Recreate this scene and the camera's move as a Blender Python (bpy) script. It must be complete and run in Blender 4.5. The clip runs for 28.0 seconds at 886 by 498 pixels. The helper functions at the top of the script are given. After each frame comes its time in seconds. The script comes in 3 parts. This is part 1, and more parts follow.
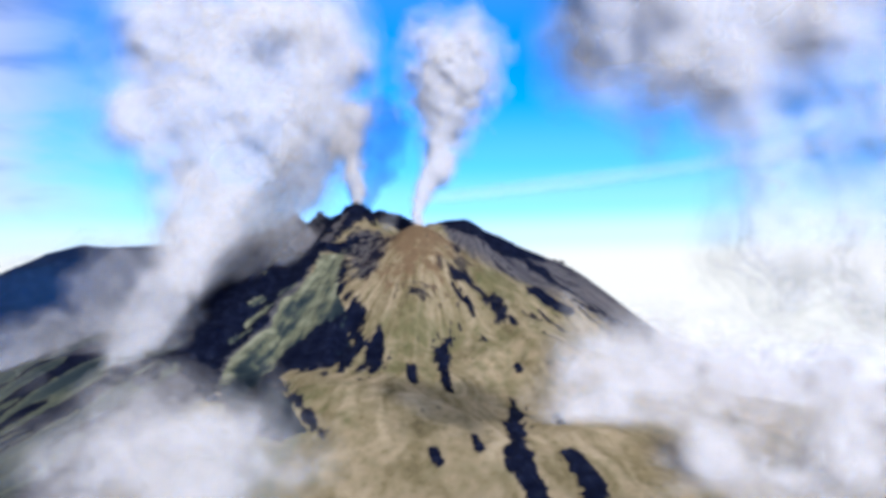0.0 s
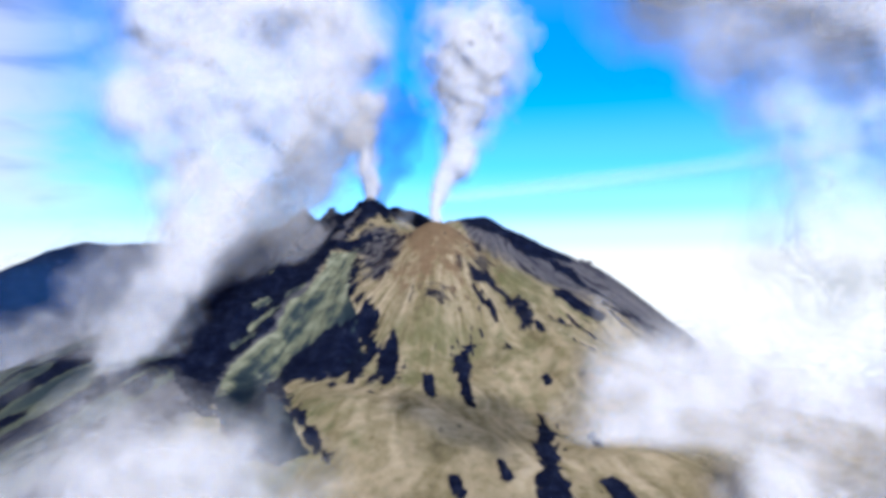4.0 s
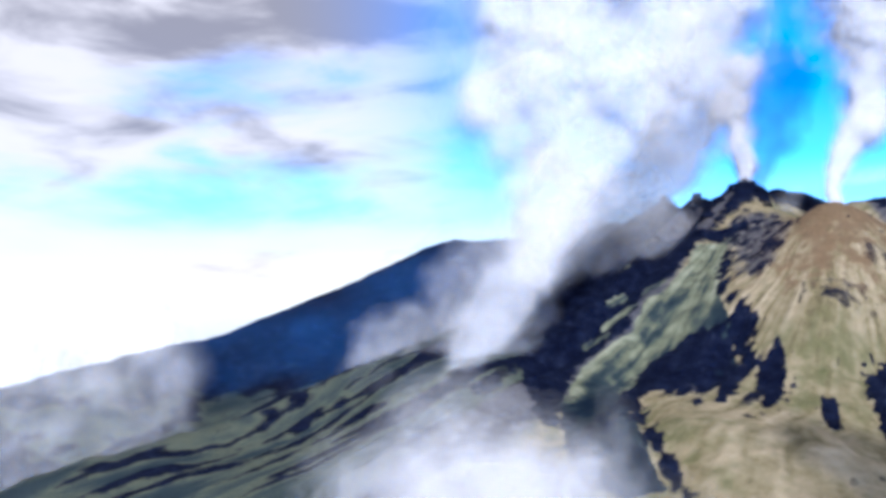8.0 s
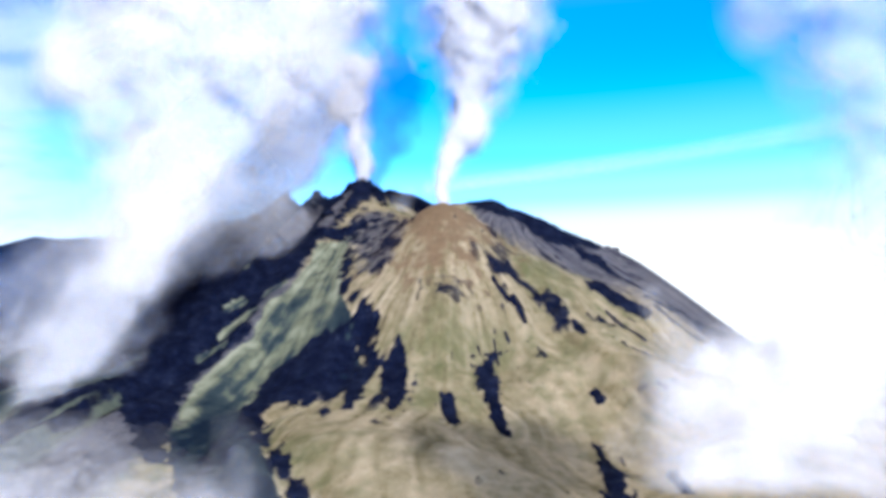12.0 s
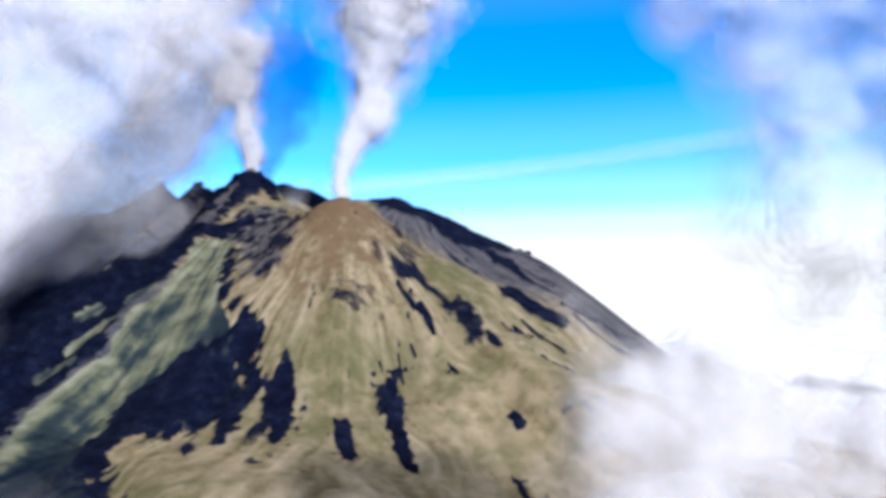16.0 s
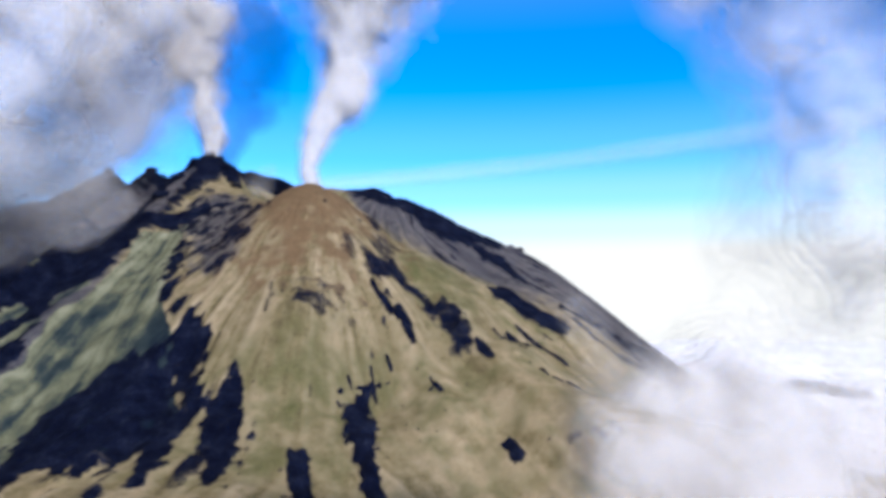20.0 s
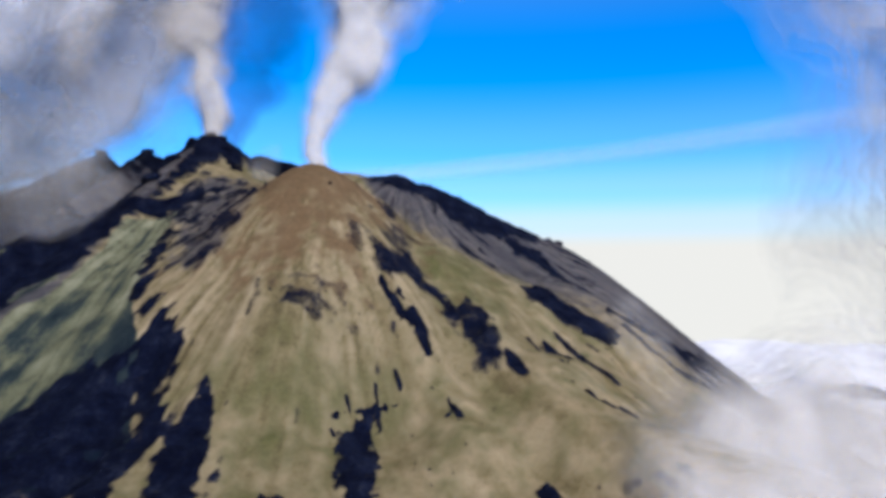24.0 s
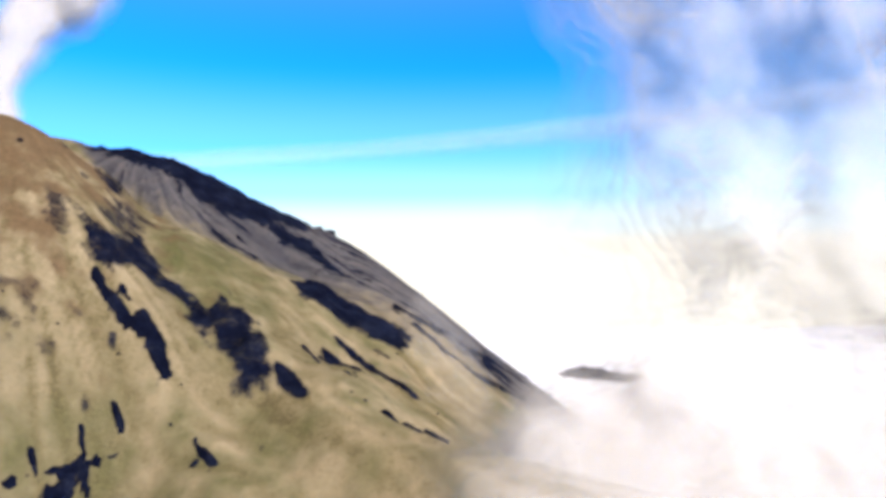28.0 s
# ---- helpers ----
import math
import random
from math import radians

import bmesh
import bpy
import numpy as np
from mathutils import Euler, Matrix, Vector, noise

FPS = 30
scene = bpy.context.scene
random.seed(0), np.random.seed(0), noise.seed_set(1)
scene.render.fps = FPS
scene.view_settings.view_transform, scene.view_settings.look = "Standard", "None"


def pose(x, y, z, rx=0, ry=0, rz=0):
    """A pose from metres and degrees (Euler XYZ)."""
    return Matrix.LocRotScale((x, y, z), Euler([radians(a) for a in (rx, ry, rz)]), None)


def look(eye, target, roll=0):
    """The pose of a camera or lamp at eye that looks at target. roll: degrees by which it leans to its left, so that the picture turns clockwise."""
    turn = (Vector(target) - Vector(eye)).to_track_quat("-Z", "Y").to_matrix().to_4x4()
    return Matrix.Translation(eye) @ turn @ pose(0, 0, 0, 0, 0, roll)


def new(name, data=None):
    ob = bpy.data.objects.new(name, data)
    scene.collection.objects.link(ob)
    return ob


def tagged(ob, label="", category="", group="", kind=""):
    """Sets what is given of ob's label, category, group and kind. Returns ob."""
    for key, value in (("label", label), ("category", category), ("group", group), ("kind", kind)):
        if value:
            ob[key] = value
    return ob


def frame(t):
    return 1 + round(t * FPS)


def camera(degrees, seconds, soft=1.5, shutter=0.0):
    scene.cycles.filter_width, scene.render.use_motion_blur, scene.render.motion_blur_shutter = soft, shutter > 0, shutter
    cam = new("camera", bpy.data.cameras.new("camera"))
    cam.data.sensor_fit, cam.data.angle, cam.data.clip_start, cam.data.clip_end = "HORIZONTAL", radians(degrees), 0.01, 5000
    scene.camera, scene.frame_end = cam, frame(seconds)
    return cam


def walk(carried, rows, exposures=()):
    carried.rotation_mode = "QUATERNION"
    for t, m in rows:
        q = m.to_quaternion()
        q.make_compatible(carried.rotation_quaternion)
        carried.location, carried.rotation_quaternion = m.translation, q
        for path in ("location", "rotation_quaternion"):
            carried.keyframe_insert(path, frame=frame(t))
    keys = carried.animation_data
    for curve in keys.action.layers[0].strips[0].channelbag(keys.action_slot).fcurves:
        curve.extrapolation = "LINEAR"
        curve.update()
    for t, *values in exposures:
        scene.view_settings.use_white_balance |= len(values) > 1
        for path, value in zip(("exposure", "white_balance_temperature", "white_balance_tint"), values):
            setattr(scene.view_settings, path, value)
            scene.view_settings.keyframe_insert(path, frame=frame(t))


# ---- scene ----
cam = camera(64.45, 28.0, soft=4.2)
# seconds, eye, target, lean
PATH = [
    (0.0, (57.73, -269.42, 4.64), (22.31, 28.43, 10.33), -1.09),
    (0.5, (56.37, -261.78, 4.84), (22.03, 36.19, 10.55), -0.92),
    (1.0, (54.88, -253.89, 5.02), (32.65, 45.24, 10.39), -1.04),
    (1.5, (53.53, -245.68, 5.14), (37.51, 53.84, 10.49), -1.07),
    (2.0, (52.29, -237.52, 5.10), (38.13, 62.10, 10.41), -1.05),
    (2.5, (51.03, -229.55, 4.95), (37.35, 70.09, 10.41), -0.99),
    (4.5, (44.77, -199.23, 3.46), (-21.79, 93.23, 9.82), -0.69),
    (5.0, (43.52, -188.31, 2.91), (-54.54, 95.14, 9.58), -0.68),
    (5.5, (42.05, -177.50, 2.95), (-88.64, 92.45, 9.75), -0.76),
    (6.0, (39.79, -167.57, 3.05), (-120.74, 85.77, 10.05), -0.71),
    (6.5, (37.54, -157.68, 3.05), (-148.14, 77.85, 10.13), -0.75),
    (7.0, (35.09, -148.28, 2.29), (-159.94, 79.56, 9.71), -0.87),
    (7.5, (32.43, -142.11, 1.65), (-160.04, 87.89, 9.09), -1.01),
    (8.0, (29.43, -136.25, 1.41), (-152.55, 102.14, 8.42), -1.18),
    (8.5, (26.47, -130.77, 0.72), (-128.96, 125.75, 6.98), -1.45),
    (9.0, (22.26, -125.70, 0.30), (-95.80, 150.05, 5.14), -1.62),
    (9.5, (18.19, -121.66, 0.65), (-54.24, 169.45, 3.69), -1.87),
    (10.0, (14.15, -115.89, 1.53), (-42.40, 178.72, 3.83), -1.99),
    (10.5, (11.23, -108.81, 1.72), (-33.67, 187.80, 3.73), -1.94),
    (11.0, (8.29, -101.56, 1.61), (-27.24, 196.32, 3.62), -1.97),
    (11.5, (6.49, -94.07, 1.70), (-28.99, 203.82, 3.87), -1.88),
    (12.0, (5.60, -85.37, 1.76), (-30.11, 212.49, 4.22), -1.84),
    (12.5, (4.37, -77.25, 1.11), (-24.02, 221.39, 3.73), -1.73),
    (13.0, (3.51, -68.70, 1.12), (-23.89, 230.03, 3.77), -1.66),
    (13.5, (1.85, -60.54, 1.99), (-3.51, 239.41, 3.32), -1.66),
    (15.5, (-0.06, -26.61, 0.38), (4.99, 273.33, 3.07), -1.28),
    (16.0, (-0.30, -17.11, 0.49), (5.86, 282.82, 3.26), -1.15),
    (16.5, (0.00, -8.94, 0.24), (5.95, 290.98, 3.07), -1.10),
    (17.0, (-0.00, 0.00, -0.00), (9.13, 299.85, 2.82), -1.07),
    (17.5, (-0.16, 8.77, -0.34), (12.18, 308.51, 2.52), -0.98),
    (18.0, (-0.10, 17.83, -0.73), (13.30, 317.52, 2.35), -0.89),
    (18.5, (0.54, 27.25, -1.08), (14.38, 326.91, 2.00), -0.93),
    (19.0, (1.18, 36.72, -1.96), (14.58, 336.40, 1.32), -0.83),
    (19.5, (1.57, 45.60, -2.14), (14.93, 345.29, 0.67), -0.75),
    (20.0, (2.63, 55.55, -2.61), (15.27, 355.27, -0.03), -0.76),
    (20.5, (3.25, 64.53, -3.09), (19.08, 364.10, -0.65), -0.66),
    (21.0, (3.27, 73.65, -3.20), (23.58, 372.95, -1.30), -0.59),
    (21.5, (3.59, 82.34, -2.81), (26.37, 381.47, -1.42), -0.49),
    (23.5, (9.04, 119.01, -3.12), (48.85, 416.35, -3.44), -0.38),
    (24.0, (11.32, 130.19, -4.00), (9.08, 430.18, -3.30), -0.34),
    (24.5, (12.93, 141.39, -4.99), (-15.12, 440.08, -3.63), -0.45),
    (25.0, (13.99, 151.13, -5.35), (-26.73, 448.35, -4.12), -0.38),
    (25.5, (13.82, 160.66, -5.66), (-26.37, 457.95, -4.85), -0.41),
    (26.0, (12.74, 169.88, -5.90), (-9.57, 469.05, -5.80), -0.51),
    (26.5, (12.19, 178.99, -6.33), (-6.24, 478.42, -6.44), -0.38),
    (27.0, (12.04, 188.16, -6.65), (10.07, 488.15, -7.60), -0.36),
    (27.5, (11.52, 197.03, -7.30), (48.64, 494.72, -8.86), -0.32),
    (28.0, (12.86, 206.42, -9.67), (110.90, 489.94, -10.54), -0.36),
]
EXPOSURES = [(0.0, 0.3, 5600, 10), (5.0, 0.5, 5350, 10), (8.0, 0.65, 5250, 10), (11.0, 0.8, 5300, 10), (13.0, 0.75, 5450, 10), (16.0, 0.5, 5600, 10), (20.0, 0.3, 5700, 10),
             (22.5, 0.15, 5750, 10), (24.0, 0.05, 5850, 10), (25.0, 0.45, 5850, 10), (26.0, 0.8, 6000, 10), (27.0, 0.9, 6050, 10), (28.0, 0.6, 6500, 10)]
walk(cam, [(t, look(eye, target, roll)) for t, eye, target, roll in PATH], EXPOSURES)

# ---- sky and sun ----
SUN_ELEVATION, SUN_AZIMUTH = radians(33), radians(154)   # azimuth clockwise from +y
world = bpy.data.worlds.new("sky")
scene.world = world
world.use_nodes = True
wn, wl = world.node_tree.nodes, world.node_tree.links
wn.clear()
sky = wn.new("ShaderNodeTexSky")
sky.sky_type, sky.sun_disc = "NISHITA", False
sky.sun_elevation, sky.sun_rotation = SUN_ELEVATION, SUN_AZIMUTH
sky.altitude, sky.air_density, sky.dust_density, sky.ozone_density = 2300, 1.0, 0.4, 3.0
place = wn.new("ShaderNodeTexCoord")
split = wn.new("ShaderNodeSeparateXYZ")
wl.new(place.outputs["Generated"], split.inputs[0])
haze = wn.new("ShaderNodeValToRGB")
wl.new(split.outputs["Z"], haze.inputs[0])
haze.color_ramp.interpolation = "EASE"
for p, v in ((0.0, 1.0), (0.035, 0.75), (0.08, 0.36), (0.14, 0.14), (0.25, 0.0)):
    e = haze.color_ramp.elements.new(p)
    e.color = (v, v, v, 1)
haze.color_ramp.elements.remove(haze.color_ramp.elements[0])
blend = wn.new("ShaderNodeMix")
blend.data_type = "RGBA"
wl.new(haze.outputs[0], blend.inputs[0])
tint = wn.new("ShaderNodeMix")
tint.data_type, tint.blend_type = "RGBA", "MULTIPLY"
tint.inputs[0].default_value = 1.0
wl.new(sky.outputs[0], tint.inputs[6])
tint.inputs[7].default_value = (0.06, 1.05, 1.9, 1)
wl.new(tint.outputs[2], blend.inputs[6])
blend.inputs[7].default_value = (8.4, 7.9, 6.9, 1)
# far high cloud, thickest over the western sky
def sky_math(op, a, b=0.0, c=0.0):
    m = wn.new("ShaderNodeMath")
    m.operation = op
    for socket, v in zip(m.inputs, (a, b, c)):
        if isinstance(v, (float, int)):
            socket.default_value = v
        else:
            wl.new(v, socket)
    return m.outputs[0]


def sky_step(value, lo, hi):
    m = wn.new("ShaderNodeMapRange")
    m.interpolation_type = "SMOOTHSTEP"
    m.inputs["From Min"].default_value, m.inputs["From Max"].default_value = lo, hi
    wl.new(value, m.inputs["Value"])
    return m.outputs[0]


flat = wn.new("ShaderNodeMapping")
flat.inputs["Scale"].default_value = (1.0, 1.0, 3.2)
wl.new(place.outputs["Generated"], flat.inputs[0])
banks, tufts = wn.new("ShaderNodeTexNoise"), wn.new("ShaderNodeTexNoise")
for tex, size, detail in ((banks, 2.3, 6), (tufts, 5.5, 6)):
    tex.inputs["Scale"].default_value, tex.inputs["Detail"].default_value, tex.inputs["Roughness"].default_value = size, detail, 0.52
    tex.inputs["Distortion"].default_value = 0.35
    wl.new(flat.outputs[0], tex.inputs["Vector"])
west_sky = sky_step(split.outputs["X"], -0.42, -0.74)
cover = sky_math("MULTIPLY", west_sky, sky_step(sky_math("MULTIPLY_ADD", tufts.outputs[0], 0.35, sky_math("MULTIPLY_ADD", split.outputs["Z"], 0.75, banks.outputs[0])), 0.50, 0.84))
dense = sky_step(sky_math("MULTIPLY_ADD", split.outputs["Z"], 1.0, tufts.outputs[0]), 0.62, 0.95)
puff = wn.new("ShaderNodeMix")
puff.data_type = "RGBA"
wl.new(dense, puff.inputs[0])
puff.inputs[6].default_value, puff.inputs[7].default_value = (6.9, 5.9, 5.1, 1), (2.7, 2.25, 1.95, 1)
clouded = wn.new("ShaderNodeMix")
clouded.data_type = "RGBA"
wl.new(sky_math("MULTIPLY", cover, 0.93), clouded.inputs[0])
wl.new(blend.outputs[2], clouded.inputs[6])
wl.new(puff.outputs[2], clouded.inputs[7])
back = wn.new("ShaderNodeBackground")
back.inputs[1].default_value = 0.105
wl.new(clouded.outputs[2], back.inputs[0])
wl.new(back.outputs[0], wn.new("ShaderNodeOutputWorld").inputs[0])

sun = new("sun", bpy.data.lights.new("sun", "SUN"))
sun.data.energy, sun.data.angle, sun.data.color = 3.7, radians(0.6), (1.0, 0.93, 0.84)
sun_from = Vector((math.sin(SUN_AZIMUTH) * math.cos(SUN_ELEVATION), math.cos(SUN_AZIMUTH) * math.cos(SUN_ELEVATION), math.sin(SUN_ELEVATION)))
sun.matrix_world = look(sun_from * 3000, (0, 0, 0))
scene.cycles.transparent_max_bounces = 64

# ---- materials ----
def nodes_of(name):
    m = bpy.data.materials.new(name)
    m.use_nodes = True
    n = m.node_tree.nodes
    return m, n, m.node_tree.links, n["Principled BSDF"]


def ramp(n, stops, gain=1.0):
    r = n.new("ShaderNodeValToRGB")
    e = r.color_ramp.elements
    while len(e) < len(stops):
        e.new(0.5)
    for k, (p, c) in enumerate(stops):
        e[k].position, e[k].color = p, (*(gain * v for v in c), 1)
    return r


def noise_node(n, l, coords, scale, detail=6, rough=0.6):
    t = n.new("ShaderNodeTexNoise")
    t.inputs["Scale"].default_value, t.inputs["Detail"].default_value, t.inputs["Roughness"].default_value = scale, detail, rough
    l.new(coords, t.inputs["Vector"])
    return t.outputs[0]


def mix_color(n, l, fac, a, b):
    m = n.new("ShaderNodeMix")
    m.data_type = "RGBA"
    for socket, v in ((m.inputs[0], fac), (m.inputs[6], a), (m.inputs[7], b)):
        if isinstance(v, (tuple, float, int)):
            socket.default_value = (*v, 1) if isinstance(v, tuple) else v
        else:
            l.new(v, socket)
    return m.outputs[2]


def calc(n, l, op, a, b=0.0, c=0.0):
    m = n.new("ShaderNodeMath")
    m.operation = op
    for socket, v in zip(m.inputs, (a, b, c)):
        if isinstance(v, (float, int)):
            socket.default_value = v
        else:
            l.new(v, socket)
    return m.outputs[0]


def vapour(name, thin, grainy=0.035, through_share=0.25, colour=(0.84, 0.79, 0.775)):
    """One thin skin of a cloud: part of the light goes through, the rest is scattered to both sides."""
    m, n, l, p = nodes_of(name)
    n.remove(p)
    d, t = n.new("ShaderNodeBsdfDiffuse"), n.new("ShaderNodeBsdfTranslucent")
    # stored normals, leaned to the sun: brightness put into the shape
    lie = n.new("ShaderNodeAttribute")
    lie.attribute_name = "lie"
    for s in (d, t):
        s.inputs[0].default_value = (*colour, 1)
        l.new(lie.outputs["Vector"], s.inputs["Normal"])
    both, clear, out = n.new("ShaderNodeMixShader"), n.new("ShaderNodeBsdfTransparent"), n.new("ShaderNodeMixShader")
    both.inputs[0].default_value = through_share
    l.new(d.outputs[0], both.inputs[1])
    l.new(t.outputs[0], both.inputs[2])
    wisps = noise_node(n, l, n.new("ShaderNodeTexCoord").outputs["Object"], grainy, 5, 0.6)
    l.new(calc(n, l, "MULTIPLY", calc(n, l, "SMOOTH_MAX", calc(n, l, "MULTIPLY_ADD", wisps, 1.9, 0.03), 0.0, 0.1), thin), out.inputs[0])
    l.new(clear.outputs[0], out.inputs[1])
    l.new(both.outputs[0], out.inputs[2])
    l.new(out.outputs[0], n["Material Output"].inputs[0])
    return m


def rocky(n, l, at):
    fine, blocks = noise_node(n, l, at, 0.55, 9, 0.7), noise_node(n, l, at, 0.09, 5, 0.6)
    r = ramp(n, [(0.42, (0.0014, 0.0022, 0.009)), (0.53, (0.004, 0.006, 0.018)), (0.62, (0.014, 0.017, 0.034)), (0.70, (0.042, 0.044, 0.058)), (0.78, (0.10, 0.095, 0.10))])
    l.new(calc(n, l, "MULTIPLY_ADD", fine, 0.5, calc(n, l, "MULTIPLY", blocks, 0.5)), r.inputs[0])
    return r.outputs[0], fine


def land_material():
    """Dry grass, lava rock, pale scree and rusty cinders, by the share of each that the ground carries."""
    m, n, l, p = nodes_of("mountainside")
    zone, tone = n.new("ShaderNodeAttribute"), n.new("ShaderNodeAttribute")
    zone.attribute_name, tone.attribute_name = "zone", "tone"
    z, t = n.new("ShaderNodeSeparateColor"), n.new("ShaderNodeSeparateColor")
    l.new(zone.outputs["Color"], z.inputs[0])
    l.new(tone.outputs["Color"], t.inputs[0])
    at = n.new("ShaderNodeTexCoord").outputs["Object"]
    fine, mid, coarse = noise_node(n, l, at, 0.8, 8, 0.7), noise_node(n, l, at, 0.14, 6, 0.65), noise_node(n, l, at, 0.025, 4)

    def share(socket, soft):
        """A zone's share with its border broken up by grain."""
        v = calc(n, l, "ADD", socket, calc(n, l, "MULTIPLY_ADD", mid, 0.9, calc(n, l, "MULTIPLY_ADD", fine, 0.8, -0.85)))
        r = n.new("ShaderNodeMapRange")
        r.interpolation_type = "SMOOTHSTEP"
        r.inputs["From Min"].default_value, r.inputs["From Max"].default_value = 0.5 - soft, 0.5 + soft
        l.new(v, r.inputs["Value"])
        return r.outputs[0]

    grass = ramp(n, [(0.24, (0.052, 0.041, 0.019)), (0.40, (0.122, 0.096, 0.048)), (0.56, (0.215, 0.166, 0.098)), (0.74, (0.33, 0.258, 0.165))], 1.33)
    l.new(calc(n, l, "MULTIPLY_ADD", fine, 0.5, calc(n, l, "MULTIPLY_ADD", t.outputs[1], 0.45, calc(n, l, "MULTIPLY_ADD", mid, 0.4, -0.17))), grass.inputs[0])
    green = ramp(n, [(0.3, (0.028, 0.032, 0.011)), (0.55, (0.082, 0.080, 0.030)), (0.8, (0.145, 0.128, 0.058))], 1.25)
    l.new(fine, green.inputs[0])
    c = mix_color(n, l, share(t.outputs[0], 0.45), grass.outputs[0], green.outputs[0])
    heath = ramp(n, [(0.3, (0.018, 0.020, 0.030)), (0.52, (0.066, 0.061, 0.066)), (0.8, (0.145, 0.128, 0.12))], 1.2)
    l.new(calc(n, l, "MULTIPLY_ADD", fine, 0.6, calc(n, l, "MULTIPLY", t.outputs[1], 0.4)), heath.inputs[0])
    c = mix_color(n, l, share(t.outputs[2], 0.35), c, heath.outputs[0])
    rust = ramp(n, [(0.3, (0.042, 0.027, 0.014)), (0.5, (0.120, 0.075, 0.039)), (0.75, (0.205, 0.138, 0.078))], 1.15)
    l.new(calc(n, l, "MULTIPLY_ADD", fine, 0.6, calc(n, l, "MULTIPLY", mid, 0.4)), rust.inputs[0])
    c = mix_color(n, l, share(z.outputs[2], 0.65), c, rust.outputs[0])
    scree = ramp(n, [(0.25, (0.004, 0.008, 0.016)), (0.42, (0.024, 0.032, 0.032)), (0.54, (0.098, 0.098, 0.058)), (0.74, (0.215, 0.205, 0.138))], 1.25)
    l.new(calc(n, l, "MULTIPLY_ADD", fine, 0.35, calc(n, l, "MULTIPLY_ADD", t.outputs[1], 0.55, 0.02)), scree.inputs[0])
    c = mix_color(n, l, share(z.outputs[1], 0.2), c, scree.outputs[0])
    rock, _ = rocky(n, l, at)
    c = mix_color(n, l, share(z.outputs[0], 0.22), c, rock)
    l.new(c, p.inputs["Base Color"])
    p.inputs["Roughness"].default_value, p.inputs["Specular IOR Level"].default_value = 0.95, 0.04
    b = n.new("ShaderNodeBump")
    b.inputs["Strength"].default_value, b.inputs["Distance"].default_value = 0.7, 1.6
    l.new(calc(n, l, "MULTIPLY_ADD", mid, 1.2, fine), b.inputs["Height"])
    l.new(b.outputs[0], p.inputs["Normal"])
    return m


def rock_material():
    m, n, l, p = nodes_of("lava_rock")
    at = n.new("ShaderNodeTexCoord").outputs["Object"]
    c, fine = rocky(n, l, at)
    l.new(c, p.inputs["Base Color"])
    p.inputs["Roughness"].default_value, p.inputs["Specular IOR Level"].default_value = 0.9, 0.05
    b = n.new("ShaderNodeBump")
    b.inputs["Strength"].default_value, b.inputs["Distance"].default_value = 0.9, 1.2
    l.new(fine, b.inputs["Height"])
    l.new(b.outputs[0], p.inputs["Normal"])
    return m


def deck_material():
    m, n, l, p = nodes_of("cloud_deck")
    at = n.new("ShaderNodeTexCoord").outputs["Object"]
    r = ramp(n, [(0.38, (0.66, 0.64, 0.70)), (0.58, (0.82, 0.79, 0.79))])
    l.new(noise_node(n, l, at, 0.004, 7, 0.6), r.inputs[0])
    l.new(r.outputs[0], p.inputs["Base Color"])
    p.inputs["Roughness"].default_value, p.inputs["Specular IOR Level"].default_value = 1.0, 0.0
    return m


LAND, ROCK, DECK = land_material(), rock_material(), deck_material()
# skins from the outermost veil to the core
VAPOUR = [vapour("vapour_%d" % k, a) for k, a in enumerate((0.02, 0.04, 0.075, 0.13, 0.22, 0.4))]
SOFT_VAPOUR = [vapour("soft_vapour_%d" % k, a, 0.02) for k, a in enumerate((0.015, 0.03, 0.055, 0.095, 0.16, 0.28))]
# the first imitates blue air haze by its colour, the second is smoke
HAZE_SMOKE = [vapour("blue_haze_smoke", 0.022, 0.02, 0.5, (0.05, 0.19, 0.55)), vapour("dark_smoke", 0.06, 0.03, 0.4, (0.05, 0.15, 0.50))]

# ---- lie of the land: crests and cones joined smoothly ----
def lattice(ix, iy, iz, seed):
    n = (ix * 374761393 + iy * 668265263 + iz * 2147483647 + seed * 974634521) & 0xFFFFFFFF
    n = ((n ^ (n >> 13)) * 1274126177) & 0xFFFFFFFF
    return ((n ^ (n >> 16)) & 0xFFFF) / 32767.5 - 1.0


def grain(x, y, z=0.0, seed=0):
    """Smooth noise, -1 to 1, of arrays of places."""
    x, y, z = np.broadcast_arrays(np.asarray(x, float), np.asarray(y, float), np.asarray(z, float))
    ix, iy, iz = (np.floor(a).astype(np.int64) for a in (x, y, z))
    fx, fy, fz = x - ix, y - iy, z - iz
    fx, fy, fz = (a * a * (3 - 2 * a) for a in (fx, fy, fz))
    total = 0.0
    for a in (0, 1):
        for b in (0, 1):
            for c in (0, 1):
                w = (fx if a else 1 - fx) * (fy if b else 1 - fy) * (fz if c else 1 - fz)
                total = total + w * lattice(ix + a, iy + b, iz + c, seed)
    return total


def grain2(x, y, seed=0):
    x, y = np.broadcast_arrays(np.asarray(x, float), np.asarray(y, float))
    ix, iy = (np.floor(a).astype(np.int64) for a in (x, y))
    fx, fy = x - ix, y - iy
    fx, fy = (a * a * (3 - 2 * a) for a in (fx, fy))
    total = 0.0
    for a in (0, 1):
        for b in (0, 1):
            total = total + (fx if a else 1 - fx) * (fy if b else 1 - fy) * lattice(ix + a, iy + b, ix * 0, seed)
    return total


